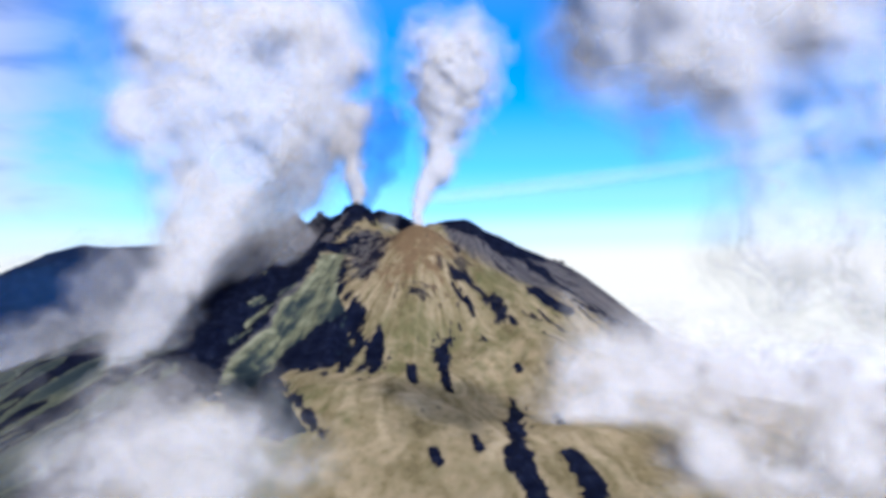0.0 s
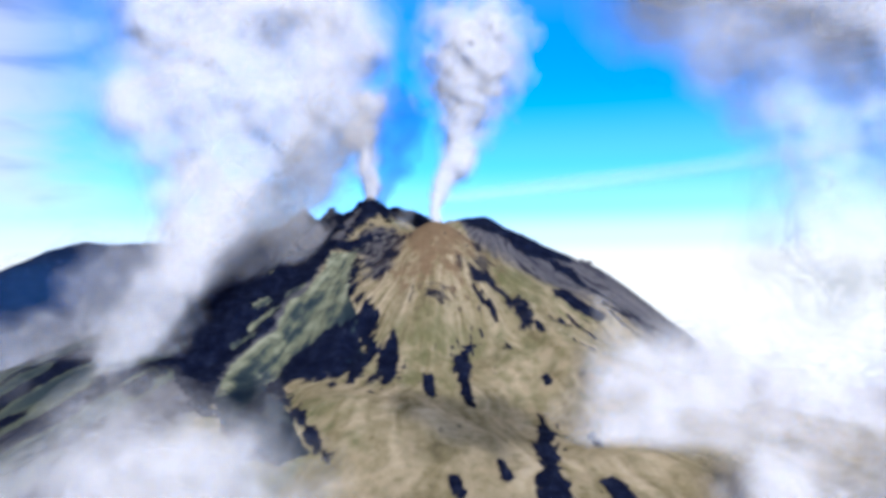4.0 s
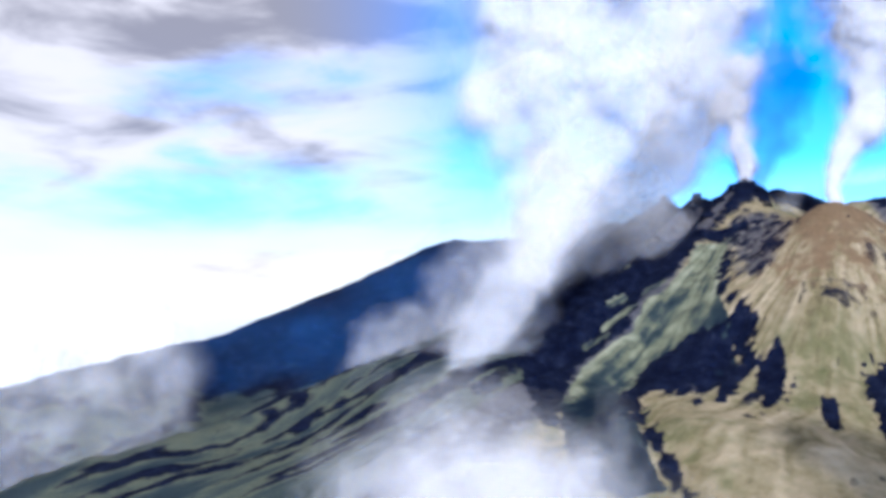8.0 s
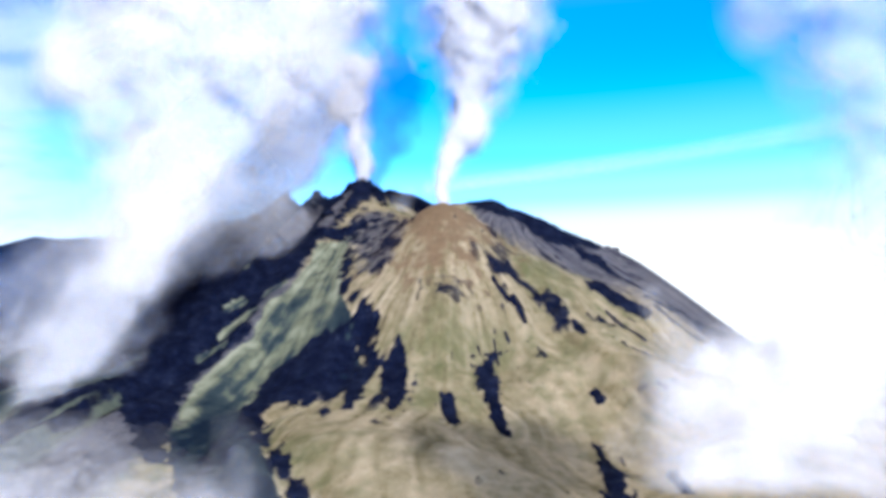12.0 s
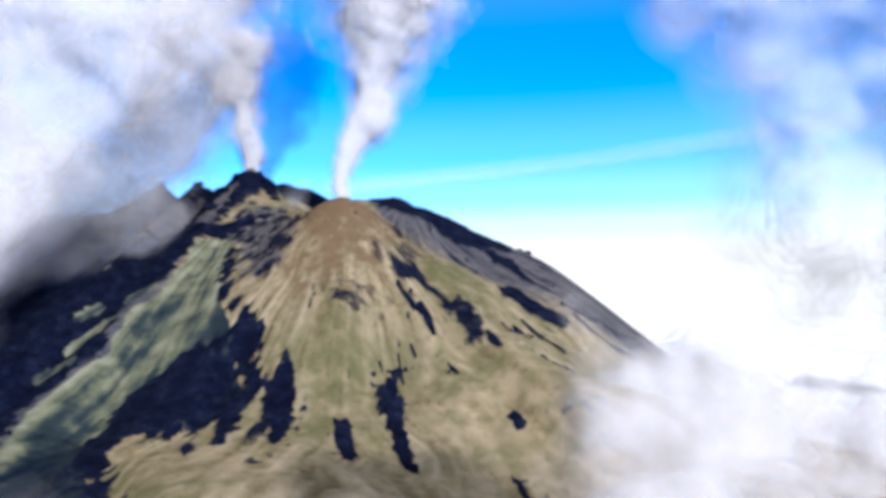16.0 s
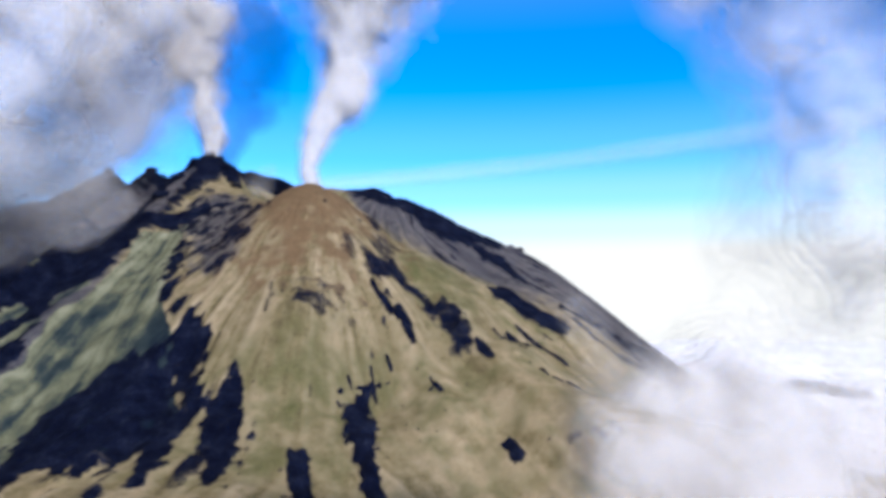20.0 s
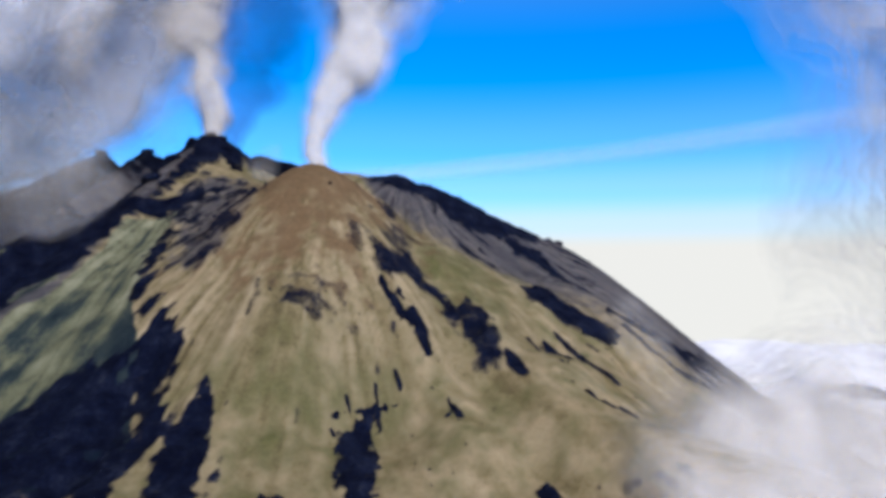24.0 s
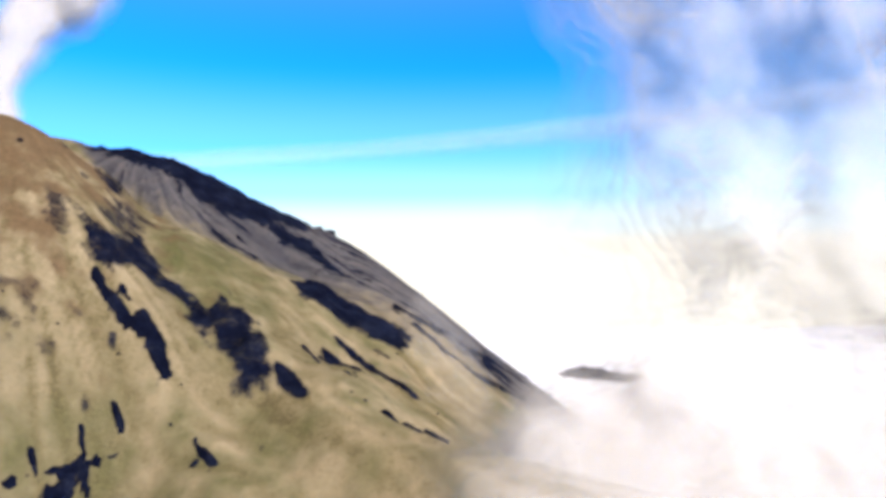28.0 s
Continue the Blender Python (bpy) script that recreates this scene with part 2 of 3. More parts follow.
def layers(x, y, octaves=4, seed=0):
    total, amp = 0.0, 1.0
    for k in range(octaves):
        x, y = 0.8 * x - 0.6 * y, 0.6 * x + 0.8 * y
        total = total + amp * grain2(x * 2.03 ** k + 17.3 * k, y * 2.03 ** k - 9.1 * k, seed + k)
        amp *= 0.5
    return total


def ease(a, lo, hi):
    t = np.clip((a - lo) / (hi - lo), 0, 1)
    return t * t * (3 - 2 * t)


def along(x, y, line):
    """Distance to a polyline of (x, y, value ...) and the values at the nearest place on it."""
    best = None
    for p, q in zip(line[:-1], line[1:]):
        dx, dy = q[0] - p[0], q[1] - p[1]
        t = np.clip(((x - p[0]) * dx + (y - p[1]) * dy) / (dx * dx + dy * dy), 0, 1)
        d = np.hypot(x - p[0] - t * dx, y - p[1] - t * dy)
        vals = [p[k] + t * (q[k] - p[k]) for k in range(2, len(p))]
        if best is None:
            best = [d] + vals
        else:
            near = d < best[0]
            best = [np.where(near, a, b) for a, b in zip([d] + vals, best)]
    return best


SUMMIT = (-70.0, 570.0)
# crests: line of (x, y, height), slope of the flanks, rounding of the crest, run after which the foot eases off
CRESTS = [
    ([(-74, 564, 49), (-70, 585, 48)], 0.92, 20, 135, 0.60),
    ([(-70, 690, 58), (-5, 705, 49), (45, 716, 26), (92, 730, 4)], 0.82, 20, 420, 0.4),
    ([(-176, 686, 86), (-176, 690, 86)], 1.05, 7, 120, 0.4),
    ([(-178, 684, 76), (-192, 640, 54), (-199, 604, 30)], 0.95, 6, 60, 0.5),
    ([(-176, 690, 74), (-206, 696, 62), (-231, 700, 78), (-250, 703, 62), (-271, 703, 76), (-310, 722, 54), (-480, 780, 40), (-660, 800, 36)], 0.55, 11, 230, 0.55),
    ([(-660, 800, 36), (-690, 770, 30), (-745, 620, -32), (-795, 450, -86), (-860, 200, -125)], 0.30, 12, 300, 0.5),
    ([(-150, 640, 50), (-110, 600, 38)], 0.7, 12, 200, 0.4),
    ([(-40, 825, 71), (-75, 828, 68)], 0.75, 8, 400, 0.2),
    ([(-140, 800, 80), (-165, 795, 86)], 0.75, 8, 400, 0.2),
]
# gullies: line of (x, y), depth, width
GULLIES = [
    ([(-176, 575), (-190, 500), (-195, 420), (-200, 340), (-170, 240)], 9, 26),
    ([(-8, 590), (-12, 530), (6, 500), (20, 465), (45, 400)], 7, 13),
    ([(60, 620), (95, 560), (120, 480)], 5, 14),
    ([(-120, 440), (-130, 370), (-158, 320), (-119, 251), (-80, 195)], 6, 10),
]
# hollows and shoulders of the flanks: x, y, height, width
SWELLS = [(-40, 345, -13, 70), (40, 330, -21, 70), (-150, 365, -15, 70), (-215, 400, -15, 60), (-300, 430, -6, 70), (-430, 230, -20, 90), (-22, 425, -16, 32),
          (-60, 445, 17, 30), (35, 455, 9, 40), (110, 570, 43, 75), (60, 450, 11, 50), (-60, 250, 13, 90), (110, 400, 13, 60), (-130, 250, 5, 70)]


def crest_height(x, y):
    tops = []
    for line, slope, rounding, foot, lift in CRESTS:
        d, h = along(x, y, line)
        run = np.sqrt(d * d + rounding * rounding) - rounding
        far = np.maximum(run - foot, 0)
        west = 0.5 * np.maximum(x + 110, 0) * ease(y, 400, 540) if line[-1][0] < -250 else 0.0
        tops.append(h - slope * run + far * slope * lift - west)
    k = 9.0
    m = tops[0]
    for a in tops[1:]:
        m = np.maximum(m, a)
    return m + k * np.log(sum(np.exp((a - m) / k) for a in tops))


def land(x, y):
    z = crest_height(x, y)
    for line, depth, width in GULLIES:
        d = along(x, y, [(a, b, 0) for a, b in line])[0]
        z = z - depth * np.exp(-(d / width) ** 2)
    for cx, cy, height, wide in SWELLS:
        z = z + height * np.exp(-((x - cx) ** 2 + (y - cy) ** 2) / wide ** 2)
    vent = np.hypot(x + 70, y - 580)
    z = z - 5 * np.exp(-(vent / 9) ** 4)
    return np.maximum(z, -640 + 0.02 * z)



# ---- the ground: one sheet ----
def spaced(lo, hi, fine, reach):
    """Grid lines: even between lo and hi, ever wider out to +-reach."""
    mid = list(np.arange(lo, hi + fine / 2, fine))
    step, a, b = fine, lo, hi
    low, high = [], []
    while a > -reach:
        step *= 1.06
        a -= step
        low.append(max(a, -reach))
    step = fine
    while b < reach:
        step *= 1.06
        b += step
        high.append(min(b, reach))
    return np.array(low[::-1] + mid + high)


def mesh_from(name, verts, faces, smooth=True):
    me = bpy.data.meshes.new(name)
    me.vertices.add(len(verts))
    me.vertices.foreach_set("co", np.asarray(verts, np.float32).ravel())
    faces = np.asarray(faces, np.int32)
    k = faces.shape[1]
    me.loops.add(faces.size)
    me.loops.foreach_set("vertex_index", faces.ravel())
    me.polygons.add(len(faces))
    me.polygons.foreach_set("loop_start", np.arange(0, faces.size, k, dtype=np.int32))
    me.polygons.foreach_set("use_smooth", np.full(len(faces), smooth))
    me.update(calc_edges=True)
    me.validate()
    return me


def grid_faces(nx, ny):
    i = np.arange(nx * ny).reshape(ny, nx)
    return np.stack([i[:-1, :-1], i[:-1, 1:], i[1:, 1:], i[1:, :-1]], -1).reshape(-1, 4)


def patch(x, y, line, ragged, seed):
    """Share of a band along a line of (x, y, half width), its border ragged and drawn out downhill."""
    d, w = along(x, y, line)
    w = np.maximum(w, 3.5)
    return ease((w - d + ragged * STREAK(x, y, seed) * ease(d / w, 0.15, 0.75)) / w, -0.45, 0.6)


def flank(x, y):
    """How far a place lies on the flank of the crest behind the cone."""
    return ease(x - (-5 + 0.32 * (520 - y)), -6, 10) * ease(y, 360, 450)


def STREAK(x, y, seed):
    """Noise drawn out down the slopes, of the cone and of the crest behind it."""
    total = 0.0
    w = flank(x, y)
    for share, cx, cy in ((1 - w, SUMMIT[0], SUMMIT[1]), (w, -20, 705)):
        turn, out = np.arctan2(x - cx, cy - y) + 0.045 * grain2(x / 32, y / 32, 5), np.hypot(x - cx, y - cy)
        total = total + share * (grain2(turn * 34 + 3 * seed, out / 45, seed) + 0.7 * grain2(turn * 85, out / 30 + seed, seed + 1))
    return total + 0.4 * layers(x / 4, y / 4, 3, seed)


# lava bands, one of them painted shade: line of (x, y, half width), raggedness
LAVA_AND_SHADE = [
    ([(-176, 690, 50), (-192, 640, 24), (-205, 600, 20)], 6),
    # underside of the knoll slab: dark rock with the overhang's shadow painted in
    ([(-197, 593, 6), (-176, 593, 8), (-157, 600, 7)], 2),
    ([(-176, 700, 40), (-300, 720, 60), (-480, 740, 90), (-660, 720, 110)], 12),
    ([(-660, 760, 60), (-700, 560, 120), (-760, 400, 90)], 25),
    ([(115, 547, 2.5), (125, 533, 3), (140, 527, 3), (157, 530, 3.5), (178, 544, 3)], 2.5),
    ([(110, 563, 3), (128, 552, 3), (170, 619, 5), (202, 632, 5)], 3),
    ([(138, 620, 3), (154, 612, 4), (190, 640, 4), (230, 660, 4)], 3),
    ([(71, 514, 1.6), (79, 498, 1.8), (87, 487, 1.8), (93, 477, 1.5)], 1.6),
    ([(64, 500, 1.5), (72, 484, 1.7)], 1.5),
    ([(40, 464, 1.5), (45, 450, 1.5)], 1),
    ([(-52, 830, 60), (-150, 800, 60)], 5),
]
# outlines of the lava fields: corners (x, y), raggedness
FIELD_BY_SCREE = [(-163, 572), (-166, 556), (-160, 520), (-151, 492), (-142, 474), (-132, 465), (-134, 450), (-128, 435), (-119, 420), (-112, 398), (-131, 402), (-170, 404), (-190, 396), (-196, 380),
                  (-176, 336), (-146, 284), (-118, 236), (-100, 205), (-82, 196), (-96, 226), (-122, 258), (-150, 310), (-162, 343), (-163, 366), (-150, 357), (-141, 366), (-137, 382), (-109, 288),
                  (-121, 340), (-126, 372), (-118, 358), (-104, 324), (-104, 362), (-101, 396), (-95, 366), (-84, 340), (-76, 336), (-73, 362), (-76, 386), (-85, 422), (-91, 430), (-98, 410), (-111, 428),
                  (-109, 444), (-118, 460), (-126, 470), (-143, 484), (-150, 517), (-153, 548)]
FIELD_WEST = [(-197, 580), (-202, 535), (-223, 512), (-222, 494), (-222, 474), (-219, 458), (-230, 440), (-238, 418), (-236, 390), (-222, 350), (-206, 305), (-184, 262), (-200, 262), (-250, 320), (-289, 394), (-293, 453),
              (-290, 505), (-262, 545), (-246, 600), (-215, 606)]
FIELD_SADDLE = [(-33, 518), (-22, 515), (-12, 537), (-5, 527), (0, 516), (7, 511), (10, 504), (15, 501), (22, 507), (29, 495), (36, 479), (37, 463), (29, 453), (24, 454), (21, 464), (14, 480), (6, 497), (-7, 495), (-17, 490), (-26, 489), (-31, 503)]
FIELD_CREST = [(-52, 676), (-46, 690), (-26, 696), (2, 702), (33, 704), (59, 708), (90, 722), (82, 690), (60, 668), (44, 656), (24, 653), (4, 664), (-17, 674)]
FIELD_FLANK = [(52, 663), (82, 678), (97, 655), (124, 640), (116, 604), (96, 602), (77, 637), (55, 650)]
FIELD_LOW_FLANK = [(57, 561), (78, 577), (97, 550), (112, 538), (106, 527), (87, 523), (75, 535), (61, 541)]
FIELD_GULLY = [(-33, 571), (-32, 645), (-22, 630), (-19, 560), (-26, 545)]
FIELD_DARK_SCREE = [(-163, 446), (-148, 453), (-135, 452), (-122, 428), (-108, 392), (-131, 396), (-172, 396), (-186, 386), (-196, 398), (-190, 425)]
FIELDS = [(FIELD_BY_SCREE, 5.0, 1.0), (FIELD_WEST, 4.0, 1.0), (FIELD_SADDLE, 3.0, 0.74), (FIELD_CREST, 4.0, 0.95), (FIELD_FLANK, 5.0, 0.85), (FIELD_LOW_FLANK, 3.5, 0.9), (FIELD_GULLY, 3.0, 0.7), (FIELD_DARK_SCREE, 6.0, 0.8)]
SCREE = [(-196, 583), (-166, 586), (-163, 548), (-150, 488), (-131, 453), (-126, 432), (-106, 390), (-111, 366), (-145, 379), (-185, 385), (-172, 336), (-139, 271), (-112, 224), (-92, 196), (-107, 184),
         (-135, 190), (-158, 220), (-184, 263), (-206, 303), (-223, 353), (-236, 397), (-232, 430), (-217, 458), (-219, 495), (-203, 514), (-197, 552)]


# outcrops on the grass: line of (x, y, half width), raggedness, height
SLAB, SMALL, NARROW = "dark lava outcrop on the dry grass slope", "small dark lava outcrop on grass", "narrow dark lava outcrop near the summit"
OUTCROPS = [
    ([(-22, 433, 3.5), (-26, 418, 8), (-24, 392, 10), (-18, 366, 6), (-10, 337, 2.5)], 2.4, 1.6, "large tapering dark lava outcrop on grass"),
    ([(-49, 371, 4.5), (-48, 356, 6.5), (-43, 333, 3.5)], 2.4, 1.4, SLAB),
    ([(46, 387, 3.5), (49, 377, 4)], 1.5, 1.6, SMALL),
    ([(45, 340, 3.5), (46, 290, 8), (48, 236, 10), (52, 184, 11), (62, 150, 9)], 5, 1.8, "long dark lava outcrop running down the slope"),
    ([(78, 300, 3.5), (81, 277, 4)], 1.5, 1.6, SMALL),
    ([(84, 214, 6), (90, 190, 9), (96, 160, 8)], 5, 1.6, SLAB),
    ([(20, 216, 3), (24, 198, 4)], 2, 1.5, SMALL),
    ([(-5, 188, 4), (-2, 174, 5)], 2, 1.5, SMALL),
    ([(-21, 486, 2.2), (-16, 481, 3.8), (-12, 473, 2.6)], 2.2, 1.6, NARROW),
    ([(-7, 473, 3.2), (-2, 466, 3.2), (2, 457, 1.6)], 2.2, 1.6, NARROW),
]
KNOBS = [(60, 489, 2.2), (65, 474, 2.4), (74, 439, 2.2), (88, 433, 2.4), (35, 627, 2.4), (54, 489, 2.0), (80, 434, 2.2), (-12, 446, 1.8), (-32, 431, 2.0), (14, 428, 1.8), (89, 384, 3.4), (98, 386, 2.8)]
VEINS = [[(-37, 424, 1.0), (-29, 431, 1.3), (-18, 436, 1.2), (-10, 438, 0.9)], [(-25, 432, 1.4), (-20, 437, 1.3), (-21, 443, 0.9)], [(10, 427, 0.9), (13, 429, 1.2), (11, 436, 1.0)], [(-37, 419, 1.2), (-33, 414, 1.5), (-34, 399, 1.1)]]


def inside(x, y, corners):
    """How far a place lies inside an outline (negative: outside)."""
    near, odd = np.full(np.shape(x), 1e9), np.zeros(np.shape(x), bool)
    for (ax, ay), (bx, by) in zip(corners, corners[1:] + corners[:1]):
        dx, dy = bx - ax, by - ay
        t = np.clip(((x - ax) * dx + (y - ay) * dy) / (dx * dx + dy * dy), 0, 1)
        near = np.minimum(near, np.hypot(x - ax - t * dx, y - ay - t * dy))
        odd ^= ((ay > y) != (by > y)) & (x < ax + (y - ay) * dx / (dy if dy else 1e-9))
    return np.where(odd, near, -near)


def slide_noise(x, y):
    """Noise drawn out down the scree."""
    turn, out = np.arctan2(x + 172, -(y - 640)), np.hypot(x + 172, y - 640)
    return grain2(turn * 42, out / 55, 85) + 0.5 * grain2(turn * 95, out / 35, 86)


def zones(x, y):
    """What the ground carries: lava, scree, cinders; and its tone: green, streaks, heath."""
    fine = layers(x / 9, y / 9, 4, 60)
    st = STREAK(x, y, 40)
    d_scree = inside(x, y, SCREE)
    scree = ease(d_scree / 5 + 0.35 * fine, -0.4, 0.4)
    for line in ([(-229, 488, 4), (-246, 469, 6)], [(-212, 523, 2), (-223, 507, 3)], [(-245, 507, 3), (-254, 491, 4)], [(-255, 549, 3), (-266, 531, 4)], [(-240, 453, 3), (-253, 443, 4)]):
        scree = np.maximum(scree, patch(x, y, line, 3, 31))
    pale = scree
    lava = np.zeros_like(x)
    for k, (line, ragged) in enumerate(LAVA_AND_SHADE):
        lava = np.maximum(lava, patch(x, y, line, ragged, 3 * k))
    chips = layers(x / 5, y / 5, 3, 81)
    for k, (corners, ragged, most) in enumerate(FIELDS):
        d = inside(x, y, corners)
        lava = np.maximum(lava, most * ease((d + (ragged * STREAK(x, y, 3 * k) + 2.2 * chips) * ease(-np.abs(d), -16, -1)) / 8, -0.45, 0.6))
    for k, (line, ragged, _, _) in enumerate(OUTCROPS):
        d, w = along(x, y, line)
        lava = np.maximum(lava, 0.8 * ease((w - d + ragged * np.clip(STREAK(x, y, 1 + k), -1, 0.8) + 0.22 * w * chips) / w, -0.15, 0.35))
    lava *= 1 - ease(pale, 0.3, 0.7) * ease(-x, 200, 215)
    for line, ragged in (([(-12, 560, 6), (-20, 528, 10)], 5), ([(-40, 515, 5), (-36, 503, 5)], 3)):
        lava = np.maximum(lava, 0.56 * patch(x, y, line, ragged, 77))
    # mottled rock by the summit and on the middle of the face
    d, w = along(x, y, [(-150, 600, 24), (-125, 550, 26), (-122, 512, 16)])
    rubble = ease((w + 8 - d) / 18 + 0.5 * fine, -0.1, 0.8)
    lava = np.maximum(lava, rubble * ease(0.55 + 0.5 * fine + 0.5 * chips, -0.1, 0.9) * 0.7)
    d = np.hypot((x + 55) / 19, (y - 455) / 10)
    lava = np.maximum(lava, 0.6 * ease(1 - d + 0.4 * chips, 0.0, 0.6))
    d = np.hypot((x + 52) / 32, (y - 466) / 20)
    lava = np.maximum(lava, 0.46 * ease(1 - d + 0.6 * chips, 0.1, 0.8))
    slab = patch(x, y, [(-186, 655, 6), (-194, 625, 9), (-198, 606, 8)], 2, 33)
    lava *= 1 - 0.75 * slab
    # thin lava stripes on the flank behind
    bx, by = x + 20, y - 705
    turn, out = np.arctan2(bx, -by) + 0.09 * layers(x / 38, y / 38, 3, 6), np.hypot(bx, by)
    side = flank(x, y) * ease(330 - x, 0, 60)
    stripe = grain2(turn * 26, out / 70, 90) + 0.5 * grain2(turn * 60, out / 40, 91)
    lava = np.maximum(lava, side * ease(y + 0.55 * x, 555, 640) * ease(stripe, 0.35, 0.9) * 0.72)
    # left flank: dark above, lava with cloud shadow put into its share; streaked with pale growth below
    left = ease(-x, 235, 275)
    run = grain2((x - 0.28 * y) / 14, (y + 0.28 * x) / 75, 95) + 0.6 * grain2((x - 0.28 * y) / 6, (y + 0.28 * x) / 40, 96)
    high = ease(y - 0.25 * x, 380, 640)
    lava = np.maximum(lava, left * ease(run + 1.5 * high, -0.3, 0.6))
    # small dark pockets and finger streaks on the grass
    face = ease(260 - np.hypot(x + 60, y - 480), -30, 40) * (1 - scree)
    pocket = grain2(x / 11 + 5, y / 16, 70) + 0.5 * grain2(x / 5, y / 8, 71)
    lava = np.maximum(lava, face * ease(pocket, 0.9, 1.15) * 0.6)
    # long thin finger streaks below the lava on the grass
    comb = grain2(np.arctan2(x - SUMMIT[0], SUMMIT[1] - y) * 62, np.hypot(x - SUMMIT[0], y - SUMMIT[1]) / 70, 73)
    reach = ease(-x - 0.12 * (y - 330), 50, 90) * ease(-x, 175, 140) * ease(440 - y, 0, 40) * ease(y, 300, 350)
    lava = np.maximum(lava, 0.7 * reach * ease(comb, 0.1, 0.5))
    # dark streaks over the right and the foot of the scree
    slide = slide_noise(x, y)
    dark_scree = ease(((x + 138) * 113 - (y - 453) * 59) / 127 + 13 * slide, -30, 8)
    rim = ease(-d_scree, -14, -3) * ease(d_scree, -2, 2) * ease(-x - 0.3 * (400 - y), 170, 190) * ease(y, 225, 270)
    lava = np.maximum(lava, ease(scree, 0.3, 0.8) * dark_scree * ease(slide + 0.4 * fine, -0.3, 0.5) * 0.62)
    top = np.hypot((x + 66) / 1.0, (y - 552) / 1.1)
    lava = np.minimum(lava, 0.86)
    rust = 1.0 * ease(1.5 - top / 58 + 0.5 * fine + 0.35 * chips, 0.0, 1.2)
    green = 0.16 + 0.36 * grain2(x / 60, y / 60, 75) + 0.3 * fine + 0.12 * st
    green += 0.14 * np.exp(-((x + 52) ** 2 + (y - 432) ** 2) / 900) + 0.45 * ease(340 - y, 0, 80) * ease(-x, 20, 110)
    green = np.where(scree > 0.4, 0.0, green)
    upper = side * ease(y + 0.55 * x + 14 * stripe, 560, 660)
    green = green * (1 - ease(-x, 200, 240)) + side * (0.40 - 0.5 * upper)
    heath = slab + 0.75 * rubble + 0.85 * upper + ease(-x, 185, 215) + 0.4 * ease(y, 640, 700)
    tone_streak = np.where(scree > 0.5, 0.56 + 0.2 * slide + 0.2 * rim + 0.16 * fine - (0.30 * dark_scree * ease(y, 330, 400) + 0.34 * ease(435 - y, 0, 110)) * (1 - rim), 0.5 + 0.28 * st)
    # sparse growth on the left flank, distant haze put into its blue-green tone
    tone_streak = np.where(left > scree, 0.52 + 0.22 * run, tone_streak)
    scree = np.maximum(scree, left)
    one = np.ones_like(x)
    return np.stack([lava, scree, rust, one], -1), np.stack([np.clip(green, 0, 1), np.clip(tone_streak, 0, 1), np.clip(heath, 0, 1), one], -1)


def surface(x, y, lava):
    """The land with its relief: smooth turf with rills, rough lava."""
    rill = STREAK(x, y, 40)
    near = np.exp(-(np.hypot(x + 60, y - 480) / 420) ** 4)
    z = land(x, y) + near * 0.5 * rill + 1.6 * layers(x / 38, y / 38, 4, 3)
    return z + lava * (0.9 + near * (1.5 * layers(x / 9, y / 9, 3, 11) + 1.0 * layers(x / 3.2, y / 3.2, 2, 12)) + (1 - near) * 3 * layers(x / 40, y / 40, 3, 13))


gx, gy = spaced(-300, 220, 1.4, 4600), spaced(240, 740, 1.4, 4600)
GX, GY = np.meshgrid(gx, gy)
ZONE, TONE = zones(GX, GY)
GZ = surface(GX, GY, ZONE[..., 0])
whole = mesh_from("whole", np.stack([GX, GY, GZ], -1).reshape(-1, 3), grid_faces(len(gx), len(gy)))
normals = np.zeros(GX.size * 3, np.float32)
whole.vertex_normals.foreach_get("vector", normals)
normals = normals.reshape(-1, 3)
bpy.data.meshes.remove(whole)
ALL = grid_faces(len(gx), len(gy))
mid_x, mid_y = GX.reshape(-1)[ALL].mean(1), GY.reshape(-1)[ALL].mean(1)
west = (mid_x < -300 + 0.12 * (mid_y - 450)) & (mid_y > 60) & (mid_y < 1150) & (mid_x > -1150)
cone = ~west & (np.hypot(mid_x - 20, mid_y - 560) < 560) & (mid_y > 60)


def sheet(name, chosen, label, category):
    """One stretch of the land as an object of its own, shaded without a seam."""
    used, back = np.unique(ALL[chosen], return_inverse=True)
    at = np.stack([GX, GY, GZ], -1).reshape(-1, 3)[used]
    ob = new(name, mesh_from(name, at, back.reshape(-1, 4)))
    ob.data.materials.append(LAND)
    ob.data.normals_split_custom_set_from_vertices(normals[used].tolist())
    for layer_name, values in (("zone", ZONE), ("tone", TONE)):
        layer = ob.data.color_attributes.new(layer_name, "FLOAT_COLOR", "POINT")
        layer.data.foreach_set("color", values.reshape(-1, 4)[used].astype(np.float32).ravel())
    return tagged(ob, label, category, kind="structure")


sheet("volcano", cone, "steep volcano cone of dry grass, pale scree and dark lava", "volcano")
sheet("mountain_ridge", west, "long dark lava ridge with streaks of pale growth", "mountain")
sheet("ground", ~(cone | west), "lower slopes and plain around the volcano", "ground")

# ---- sea of cloud below, and a far hill standing out of it ----
sx, sy = np.linspace(-4600, 4600, 150), np.linspace(-4600, 4600, 150)
SX, SY = np.meshgrid(sx, sy)
SZ = -600 + 26 * layers(SX / 420, SY / 420, 4, 130)
sea = new("cloud_sea", mesh_from("cloud_sea", np.stack([SX, SY, SZ], -1).reshape(-1, 3), grid_faces(150, 150)))
sea.data.materials.append(DECK)
tagged(sea, "unbroken white sea of cloud below the mountain", "cloud", kind="stuff")
hx, hy = np.meshgrid(np.linspace(-230, 230, 90), np.linspace(-90, 90, 24))
